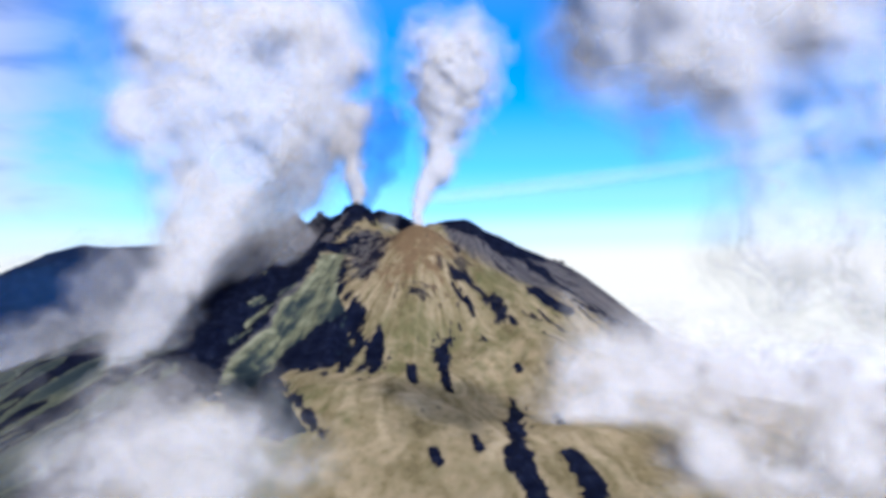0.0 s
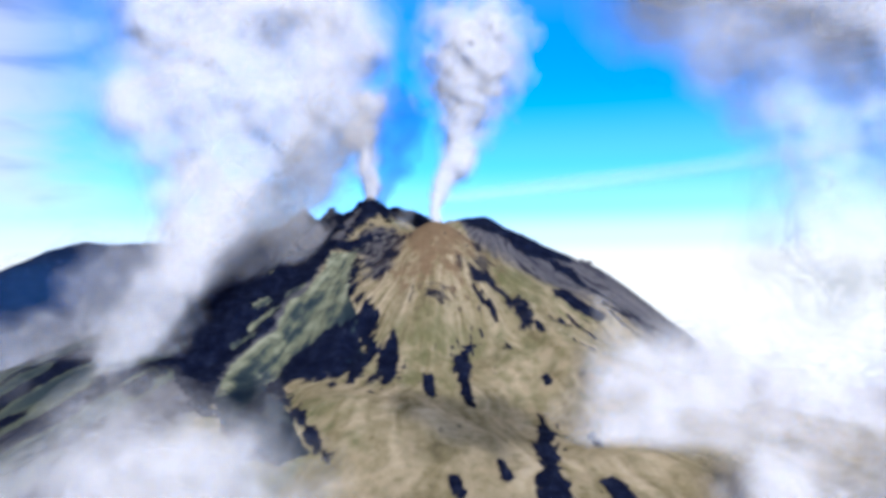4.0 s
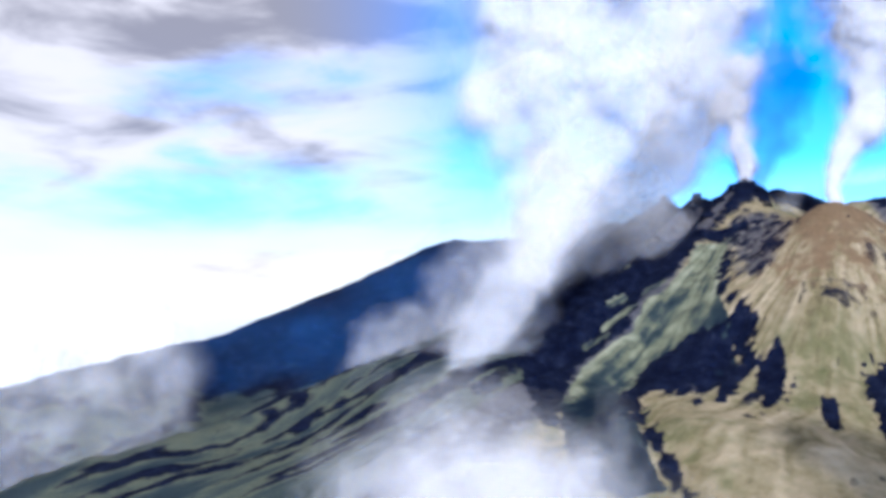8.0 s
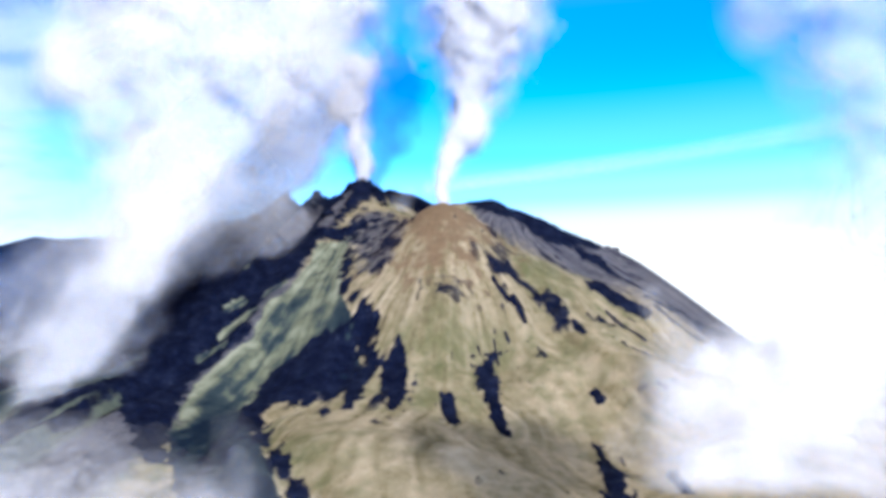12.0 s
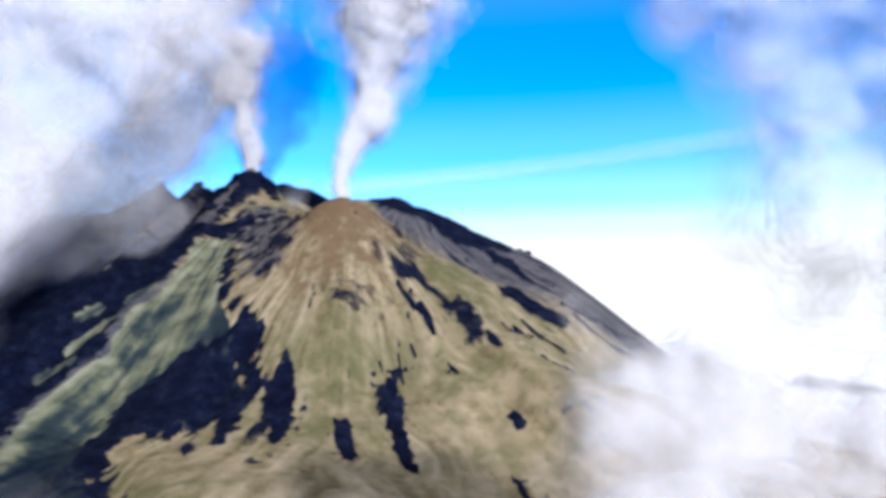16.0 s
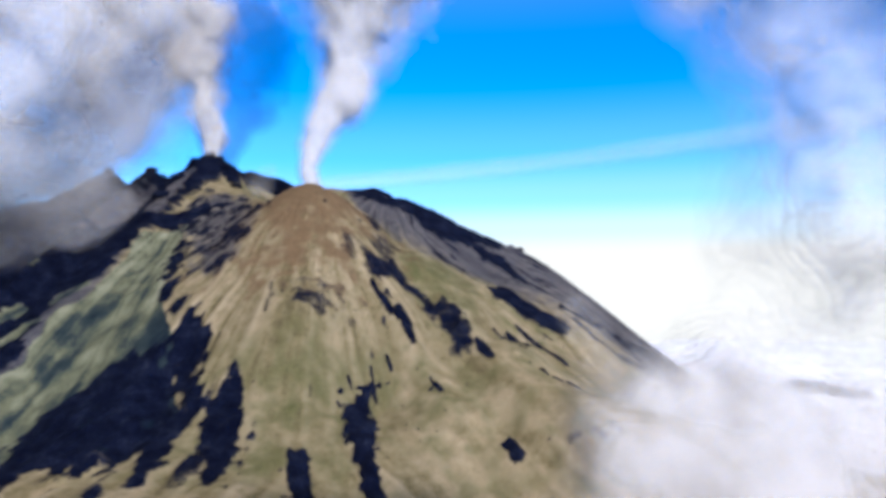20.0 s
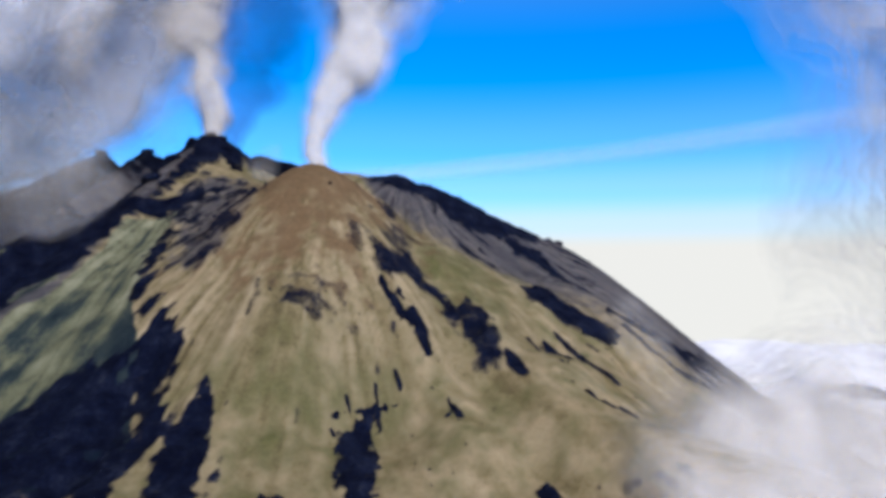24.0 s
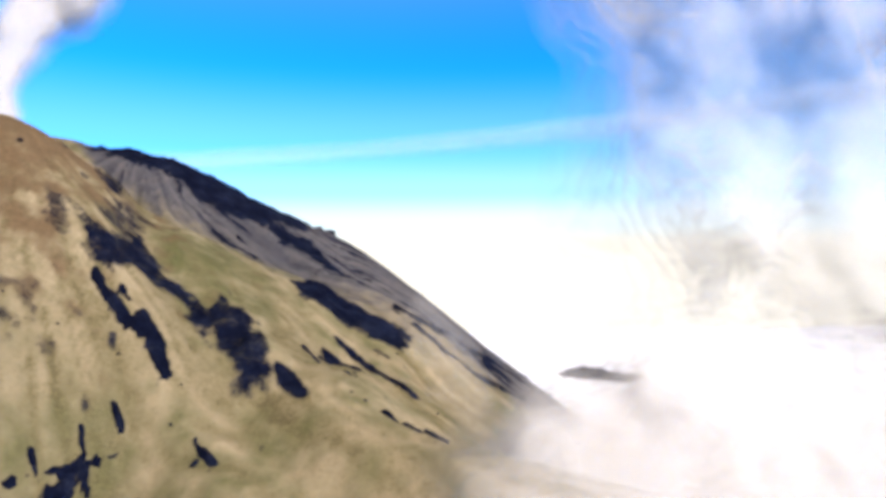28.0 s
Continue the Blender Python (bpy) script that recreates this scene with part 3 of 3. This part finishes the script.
hz = 60 * np.exp(-(hy / 42) ** 2) * ease(230 - np.abs(hx), 0, 220) * (0.75 + 0.3 * layers(hx / 70, hy / 70, 4, 140)) - 10
hill = new("distant_hill", mesh_from("distant_hill", np.stack([hx, hy, hz], -1).reshape(-1, 3), grid_faces(90, 24)))
hill.matrix_world = pose(1700, 3010, -592, 0, 0, -26)
hill.data.materials.append(ROCK)
tagged(hill, "long dark hill rising out of the sea of cloud", "hill", kind="structure")


# ---- lava outcrops standing out of the turf ----
def outcrop(name, line, ragged, high, label, seed, cell=1.1, group="lava outcrops"):
    """A low rough slab of lava along a line of (x, y, half width) on the slope."""
    p = np.array(line, float)
    lo, hi = p[:, :2].min(0) - p[:, 2].max() - 4, p[:, :2].max(0) + p[:, 2].max() + 4
    x, y = np.meshgrid(np.arange(lo[0], hi[0], cell), np.arange(lo[1], hi[1], cell))
    d, w = along(x, y, line)
    share = ease((w - d + ragged * np.clip(STREAK(x, y, seed), -1, 0.8) + 0.22 * w * layers(x / 5, y / 5, 3, 81)) / w, -0.1, 0.7)
    base = surface(x, y, zones(x, y)[0][..., 0])
    z = base - 0.5 + share * (high + 0.5) * (0.75 + 0.5 * layers(x / 4, y / 4, 3, seed + 7)) + 0.35 * share * layers(x / 1.6, y / 1.6, 2, seed + 9)
    f = grid_faces(x.shape[1], x.shape[0])
    f = f[(share.ravel()[f] > 0.02).any(1)]
    used, back = np.unique(f, return_inverse=True)
    at = np.stack([x, y, z], -1).reshape(-1, 3)[used]
    mid = at.mean(0)
    ob = new(name, mesh_from(name, at - mid, back.reshape(-1, 4)))
    ob.location = mid
    ob.data.materials.append(ROCK)
    return tagged(ob, label, "rock", group)


for k, (line, ragged, high, label) in enumerate(OUTCROPS):
    outcrop("lava_outcrop", line, ragged, high, label, 1 + k)
for k, (px, py, pw) in enumerate(KNOBS):
    outcrop("lava_outcrop", [(px - 1, py + 2.5, pw), (px + 2, py - 2.5, pw * 0.8)], 1.0, 1.2, "small dark lava outcrop on grass", 20 + k, 0.8)
for k, vein in enumerate(VEINS):
    outcrop("lava_vein", vein, 1.3, 0.7, "thin crooked vein of dark lava in the turf", 50 + k, 0.6, "lava veins")


# ---- crags on the rock knoll and its crest, and loose boulders ----
def boulder_mesh(name, seed, flat=0.75):
    """A broken block: a ball cut by random planes and roughened."""
    rng = random.Random(seed)
    bm = bmesh.new()
    bmesh.ops.create_icosphere(bm, subdivisions=3, radius=1.0)
    cuts = [(Vector((rng.gauss(0, 1), rng.gauss(0, 1), rng.gauss(0, 0.8))).normalized(), rng.uniform(0.55, 0.85)) for _ in range(9)]
    for v in bm.verts:
        for way, far in cuts:
            over = v.co.dot(way) - far
            if over > 0:
                v.co -= way * over * 0.9
        v.co *= 1 + 0.10 * noise.noise(v.co * 3.1 + Vector((seed, 0, 0)))
        v.co.z *= flat
    me = bpy.data.meshes.new(name)
    bm.to_mesh(me)
    bm.free()
    me.materials.append(ROCK)
    return me


def on_land(x, y):
    a, b = np.array([float(x)]), np.array([float(y)])
    return float(surface(a, b, zones(a, b)[0][..., 0])[0])


crags = [boulder_mesh("rock_crag", 300 + k, 1.1) for k in range(4)]
for k, (x, y, size, tall) in enumerate([(-175, 684, 5, 0.5), (-166, 679, 5, 0.4), (-186, 672, 8, 0.5), (-160, 670, 6, 0.5), (-192, 650, 9, 0.4), (-198, 626, 9, 0.4), (-231, 697, 6, 0.5), (-222, 694, 5, 0.5),
                                        (-271, 700, 6, 0.5), (-262, 696, 5, 0.5), (-250, 690, 7, 0.5), (-205, 690, 8, 0.5), (-150, 655, 7, 0.4), (-143, 640, 6, 0.4), (105, 735, 6, 0.4), (96, 731, 4, 0.4)]):
    rock = new("rock_crag", crags[k % 4])
    rock.matrix_world = pose(x, y, on_land(x, y), 0, 0, 67 * k) @ Matrix.Diagonal((size, size * 0.85, size * tall, 1))
    tagged(rock, "jagged dark lava crag on the crest", "rock", "crags on the crest")
stones = [boulder_mesh("boulder", 320 + k) for k in range(4)]
rng = random.Random(11)
spots = [(rng.gauss(-54, 15), rng.gauss(454, 10), rng.uniform(0.4, 0.7)) for _ in range(8)]
spots += [(rng.gauss(-110, 16), rng.gauss(540, 22), rng.uniform(0.7, 1.8)) for _ in range(24)]
spots += [(rng.uniform(-35, 20), rng.uniform(385, 430), rng.uniform(0.4, 0.8)) for _ in range(14)]
spots += [(rng.uniform(0, 110), rng.uniform(440, 520), rng.uniform(0.4, 0.9)) for _ in range(16)]
for k, (x, y, size) in enumerate(spots):
    stone = new("boulder", stones[k % 4])
    stone.matrix_world = pose(x, y, on_land(x, y) + 0.25 * size, 0, 0, 41 * k) @ Matrix.Diagonal((size, size * 0.8, size, 1))
    tagged(stone, "dark lava boulder lying on the slope", "rock", "boulders on the slope")

# ---- clouds and steam: nested thin skins of one density field ----
def skin(field, level, lo, cell):
    """The surface on which a density field (nx, ny, nz) has a level: places and quads."""
    inside = field > level
    nx, ny, nz = field.shape
    cells = np.zeros((nx - 1, ny - 1, nz - 1), np.int8)
    for a in (0, 1):
        for b in (0, 1):
            for c in (0, 1):
                cells += inside[a:nx - 1 + a, b:ny - 1 + b, c:nz - 1 + c]
    mixed = (cells > 0) & (cells < 8)
    at = np.argwhere(mixed)
    if not len(at):
        return None
    number = np.full(mixed.shape, -1, np.int64)
    number[mixed] = np.arange(len(at))
    total, count = np.zeros((len(at), 3)), np.zeros(len(at))
    corner = [(a, b, c) for a in (0, 1) for b in (0, 1) for c in (0, 1)]
    value = {k: field[at[:, 0] + k[0], at[:, 1] + k[1], at[:, 2] + k[2]] for k in corner}
    for p in corner:
        for axis in range(3):
            if p[axis] == 0:
                q = tuple(1 if k == axis else p[k] for k in range(3))
                u, v = value[p], value[q]
                cross = (u > level) != (v > level)
                t = np.where(cross, (level - u) / np.where(cross, v - u, 1), 0)
                place = np.array(p, float)[None] + np.eye(3)[axis][None] * t[:, None]
                total += place * cross[:, None]
                count += cross
    verts = (at + total / count[:, None]) * cell + np.array(lo)
    quads = []
    for axis in range(3):
        o1, o2 = [k for k in range(3) if k != axis]
        head = [slice(None)] * 3
        tail = [slice(None)] * 3
        head[axis], tail[axis] = slice(0, -1), slice(1, None)
        change = inside[tuple(head)] != inside[tuple(tail)]
        e = np.argwhere(change)
        e = e[(e[:, o1] > 0) & (e[:, o2] > 0) & (e[:, o1] < field.shape[o1] - 1) & (e[:, o2] < field.shape[o2] - 1)]
        out = inside[e[:, 0], e[:, 1], e[:, 2]]
        ring = []
        for s1, s2 in ((1, 1), (0, 1), (0, 0), (1, 0)):
            k = e.copy()
            k[:, o1] -= s1
            k[:, o2] -= s2
            ring.append(number[k[:, 0], k[:, 1], k[:, 2]])
        f = np.stack(ring, -1)
        f[out if axis == 1 else ~out] = f[out if axis == 1 else ~out][:, ::-1]
        quads.append(f)
    return verts, np.concatenate(quads)


SKINS = tuple((-0.46 + 0.085 * k, k // 2) for k in range(11))
THIN_SKINS = tuple((-0.46 + 0.1 * k, k // 2) for k in range(8))


def cloud(name, balls, cell, rough, size, label, category, skins=SKINS, seed=0, octaves=4, group="", flat=1.0, kind="", vapours=VAPOUR):
    """A cloud of overlapping balls (x, y, z, radius), its outline roughened by rough (of the radius) at the given size."""
    b = np.array(balls, float)
    b[:, 2] *= flat
    lo = (b[:, :3] - 2.1 * b[:, 3:]).min(0)
    hi = (b[:, :3] + 2.1 * b[:, 3:]).max(0)
    n = np.ceil((hi - lo) / cell).astype(int) + 1
    axes = [lo[k] + cell * np.arange(n[k]) for k in range(3)]
    x, y, z = np.meshgrid(*axes, indexing="ij")
    field = np.full(x.shape, -3.0)
    for bx, by, bz, r in b:
        d = 1 - np.sqrt((x - bx) ** 2 + (y - by) ** 2 + (z - bz) ** 2) / r
        field = np.maximum(field, d) + 0.08 * np.exp(-np.abs(field - d) / 0.2)
    lie = field.copy()
    near = field > -1.6
    wave, amp = 0.0, 1.0
    for k in range(octaves):
        s = 2.05 ** k / size
        wave = wave + amp * grain(x[near] * s + 3.1 * k, y[near] * s, z[near] * s - 5.7 * k, seed + k)
        amp *= 0.5
    wave = wave * np.clip((field[near] + 1.15) / 0.5, 0, 1)
    field[near] += rough * wave
    lie[near] += 0.16 * rough * wave
    slopes = [np.gradient(lie, axis=k) for k in range(3)]
    for k in range(3):
        edge = [slice(None)] * 3
        for side in (0, -1):
            edge[k] = side
            field[tuple(edge)] = -3.0
    thing = new(name)
    thing.location = b[0, :3] / (1, 1, flat)
    tagged(thing, label, category, group, kind)
    for k, (level, m) in enumerate(skins):
        s = skin(field, level, lo, cell)
        if s is None:
            continue
        at = np.clip(np.rint((s[0] - lo) / cell).astype(int), 0, n - 1)
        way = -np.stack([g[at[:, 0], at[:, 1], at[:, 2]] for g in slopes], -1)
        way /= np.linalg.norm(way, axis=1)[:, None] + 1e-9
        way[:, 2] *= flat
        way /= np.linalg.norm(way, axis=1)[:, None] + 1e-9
        way += 1.7 * np.array(sun_from)   # leans the shading normals sunward, which brightens the shaded sides as scattered light would
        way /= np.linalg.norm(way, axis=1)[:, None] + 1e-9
        me = mesh_from("vapour", (s[0] - b[0, :3]) / (1, 1, flat), s[1])
        me.materials.append(vapours[m])
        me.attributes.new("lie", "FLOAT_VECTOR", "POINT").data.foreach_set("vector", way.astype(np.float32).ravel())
        veil = new("veil" if k < 4 else "core", me)
        veil.parent = thing
    return thing


def column(line, wobble, seed):
    """Balls along a rising line of (x, y, z, radius)."""
    rng = random.Random(seed)
    balls = []
    for p, q in zip(line[:-1], line[1:]):
        length = math.dist(p[:3], q[:3])
        k = max(2, int(length / (0.45 * (p[3] + q[3]) / 2)))
        for i in range(k):
            t = i / k
            r = p[3] + t * (q[3] - p[3])
            balls.append(tuple(p[a] + t * (q[a] - p[a]) + rng.uniform(-wobble, wobble) * r for a in range(3)) + (r * rng.uniform(0.8, 1.15),))
    return balls


# steam from the summit, from the valley and from the rock knoll
cloud("steam_plume", column([(-70, 580, 44, 5), (-74, 580, 60, 7), (-73, 581, 78, 9), (-62, 583, 100, 11), (-44, 586, 122, 15), (-45, 588, 146, 21), (-38, 590, 178, 33), (-30, 592, 220, 48), (-26, 596, 275, 62)], 0.18, 1), 3.0, 0.3, 26,
      "white steam plume rising from the volcano summit", "steam", seed=5)
cloud("steam_plume", column([(-292, 412, -3, 27), (-284, 445, 45, 37), (-281, 490, 95, 52), (-285, 530, 155, 72), (-272, 575, 230, 84), (-265, 620, 330, 100)], 0.2, 2)
      + [(-400, 520, 190, 44), (-352, 535, 195, 58), (-250, 690, 150, 56), (-240, 700, 220, 62), (-236, 710, 300, 68), (-262, 645, 108, 48), (-285, 635, 70, 44), (-335, 640, 95, 60), (-390, 590, 300, 75), (-325, 530, 50, 40), (-340, 560, 130, 58)], 7.0, 0.34, 55,
      "huge pale steam plume rising out of the valley", "steam", seed=15, vapours=SOFT_VAPOUR)
cloud("steam_column", column([(-318, 335, -100, 7), (-312, 350, -75, 14), (-304, 378, -45, 21), (-294, 410, -8, 28)], 0.25, 4), 4.5, 0.45, 32,
      "drifting foot of the steam plume over the valley", "steam", seed=16, skins=THIN_SKINS, vapours=SOFT_VAPOUR)
cloud("steam_wisp", column([(-176, 688, 84, 5), (-176, 690, 108, 9), (-182, 692, 138, 14), (-188, 695, 172, 19), (-180, 700, 215, 26)], 0.3, 3), 3.5, 0.4, 20,
      "thin steam wisp over the dark rock knoll", "steam", seed=9)
for line, seed in (([(118, 470, -75, 5), (112, 474, -62, 8), (104, 478, -46, 10), (100, 482, -32, 9)], 61), ([(-130, 640, 50, 5), (-122, 640, 58, 9), (-112, 640, 66, 8)], 62)):
    cloud("steam_wisp", column(line, 0.4, seed), 2.5, 0.5, 12, "faint steam wisp rising from cracks in the slope", "steam", seed=seed, skins=((-0.3, 0), (-0.1, 0), (0.1, 0), (0.3, 0)))
# veil added over the ridge to tint it like distant air
cloud("blue_haze_smoke", [(-400, 545, -50, 60), (-480, 580, -55, 70), (-560, 530, -85, 70), (-640, 460, -110, 60), (-430, 640, -20, 50), (-600, 640, -70, 65), (-720, 400, -130, 70), (-520, 420, -120, 60)], 9.0, 0.4, 70,
      "thin blue veil added as haze along the dark ridge", "smoke", seed=19, skins=((-0.35, 0), (-0.2, 0), (-0.05, 0), (0.1, 0), (0.25, 0)), vapours=HAZE_SMOKE)
cloud("blue_haze_smoke", column([(-168, 706, 86, 8), (-166, 712, 112, 15), (-158, 718, 142, 21), (-160, 724, 180, 28), (-150, 730, 225, 34)], 0.35, 8), 5.0, 0.5, 30,
      "dark blue smoke rising behind the rock knoll", "smoke", seed=23, skins=((-0.35, 1), (-0.22, 1), (-0.1, 1), (0.02, 1), (0.15, 1), (0.3, 1)), vapours=HAZE_SMOKE)
# low clouds about the foot
cloud("low_cloud", [(-148, 152, -138, 56), (-112, 158, -156, 40), (-195, 150, -148, 52), (-145, 122, -172, 56), (-182, 112, -180, 54)], 4.5, 0.36, 34,
      "low white cloud hanging before the volcano foot", "cloud", seed=25, vapours=SOFT_VAPOUR)
cloud("low_cloud", [(146, 410, -122, 40), (190, 425, -122, 58), (170, 350, -150, 54), (250, 430, -145, 66), (122, 368, -114, 44), (110, 318, -138, 42), (165, 385, -108, 50), (152, 332, -160, 46), (330, 440, -170, 80), (240, 330, -185, 80), (135, 440, -90, 18), (260, 230, -205, 70), (345, 270, -200, 85), (182, 240, -165, 50), (245, 245, -172, 60), (158, 205, -190, 38)], 5.5, 0.36, 42,
      "bright low cloud lapping against the volcano flank", "cloud", seed=35)
cloud("low_cloud", [(-640, 170, -180, 80), (-590, 200, -140, 50), (-700, 150, -160, 90), (-590, 235, -90, 36), (-660, 240, -60, 44)], 7.0, 0.45, 60,
      "thin low cloud drifting over the dark valley slope", "cloud", seed=45, skins=THIN_SKINS[:6], vapours=SOFT_VAPOUR)
# thin mist trailing over the dark slope below the plume
cloud("mist", [(-360, 470, -70, 46), (-420, 520, -40, 50), (-330, 400, -92, 34), (-450, 420, -105, 46), (-380, 330, -125, 36), (-300, 560, 5, 36), (-260, 600, 30, 30)], 7.0, 0.55, 48,
      "thin white mist trailing over the dark valley slope", "mist", seed=47, skins=THIN_SKINS[:6], vapours=SOFT_VAPOUR)
# tall cloud beyond the flank
cloud("cumulus_cloud", [(378, 640, 30, 84), (455, 650, 110, 98), (345, 660, 218, 66), (425, 660, 235, 92), (278, 660, 252, 50), (505, 640, 0, 95), (362, 650, 130, 62)], 9.0, 0.4, 75,
      "tall hazy white cloud standing beyond the volcano flank", "cloud", seed=55, skins=THIN_SKINS, vapours=SOFT_VAPOUR)
# a scrap of cloud that the path passes under
cloud("cumulus_cloud", [(112, 0, 94, 34), (90, 4, 92, 22), (142, 4, 102, 30), (128, -4, 74, 20), (165, 8, 118, 30)], 3.5, 0.4, 28,
      "small bright white cloud hanging in the blue sky", "cloud", seed=57, kind="stuff", vapours=SOFT_VAPOUR)
# one long thin streak across the far sky
streak = []
for k in range(120):
    t = k / 119
    turn, lift = radians(-8 + 60 * t), math.tan(radians(5.6 + 5.0 * t))
    streak.append((4100 * math.sin(turn), 4100 * math.cos(turn), 4100 * lift, 34 + 26 * t))
cloud("cirrus_streak", streak, 16.0, 0.16, 260, "long thin white cloud streak across the blue sky", "cloud", seed=85, kind="stuff", skins=((-0.5, 0), (-0.3, 0), (-0.1, 0), (0.1, 0), (0.3, 1)), octaves=3)
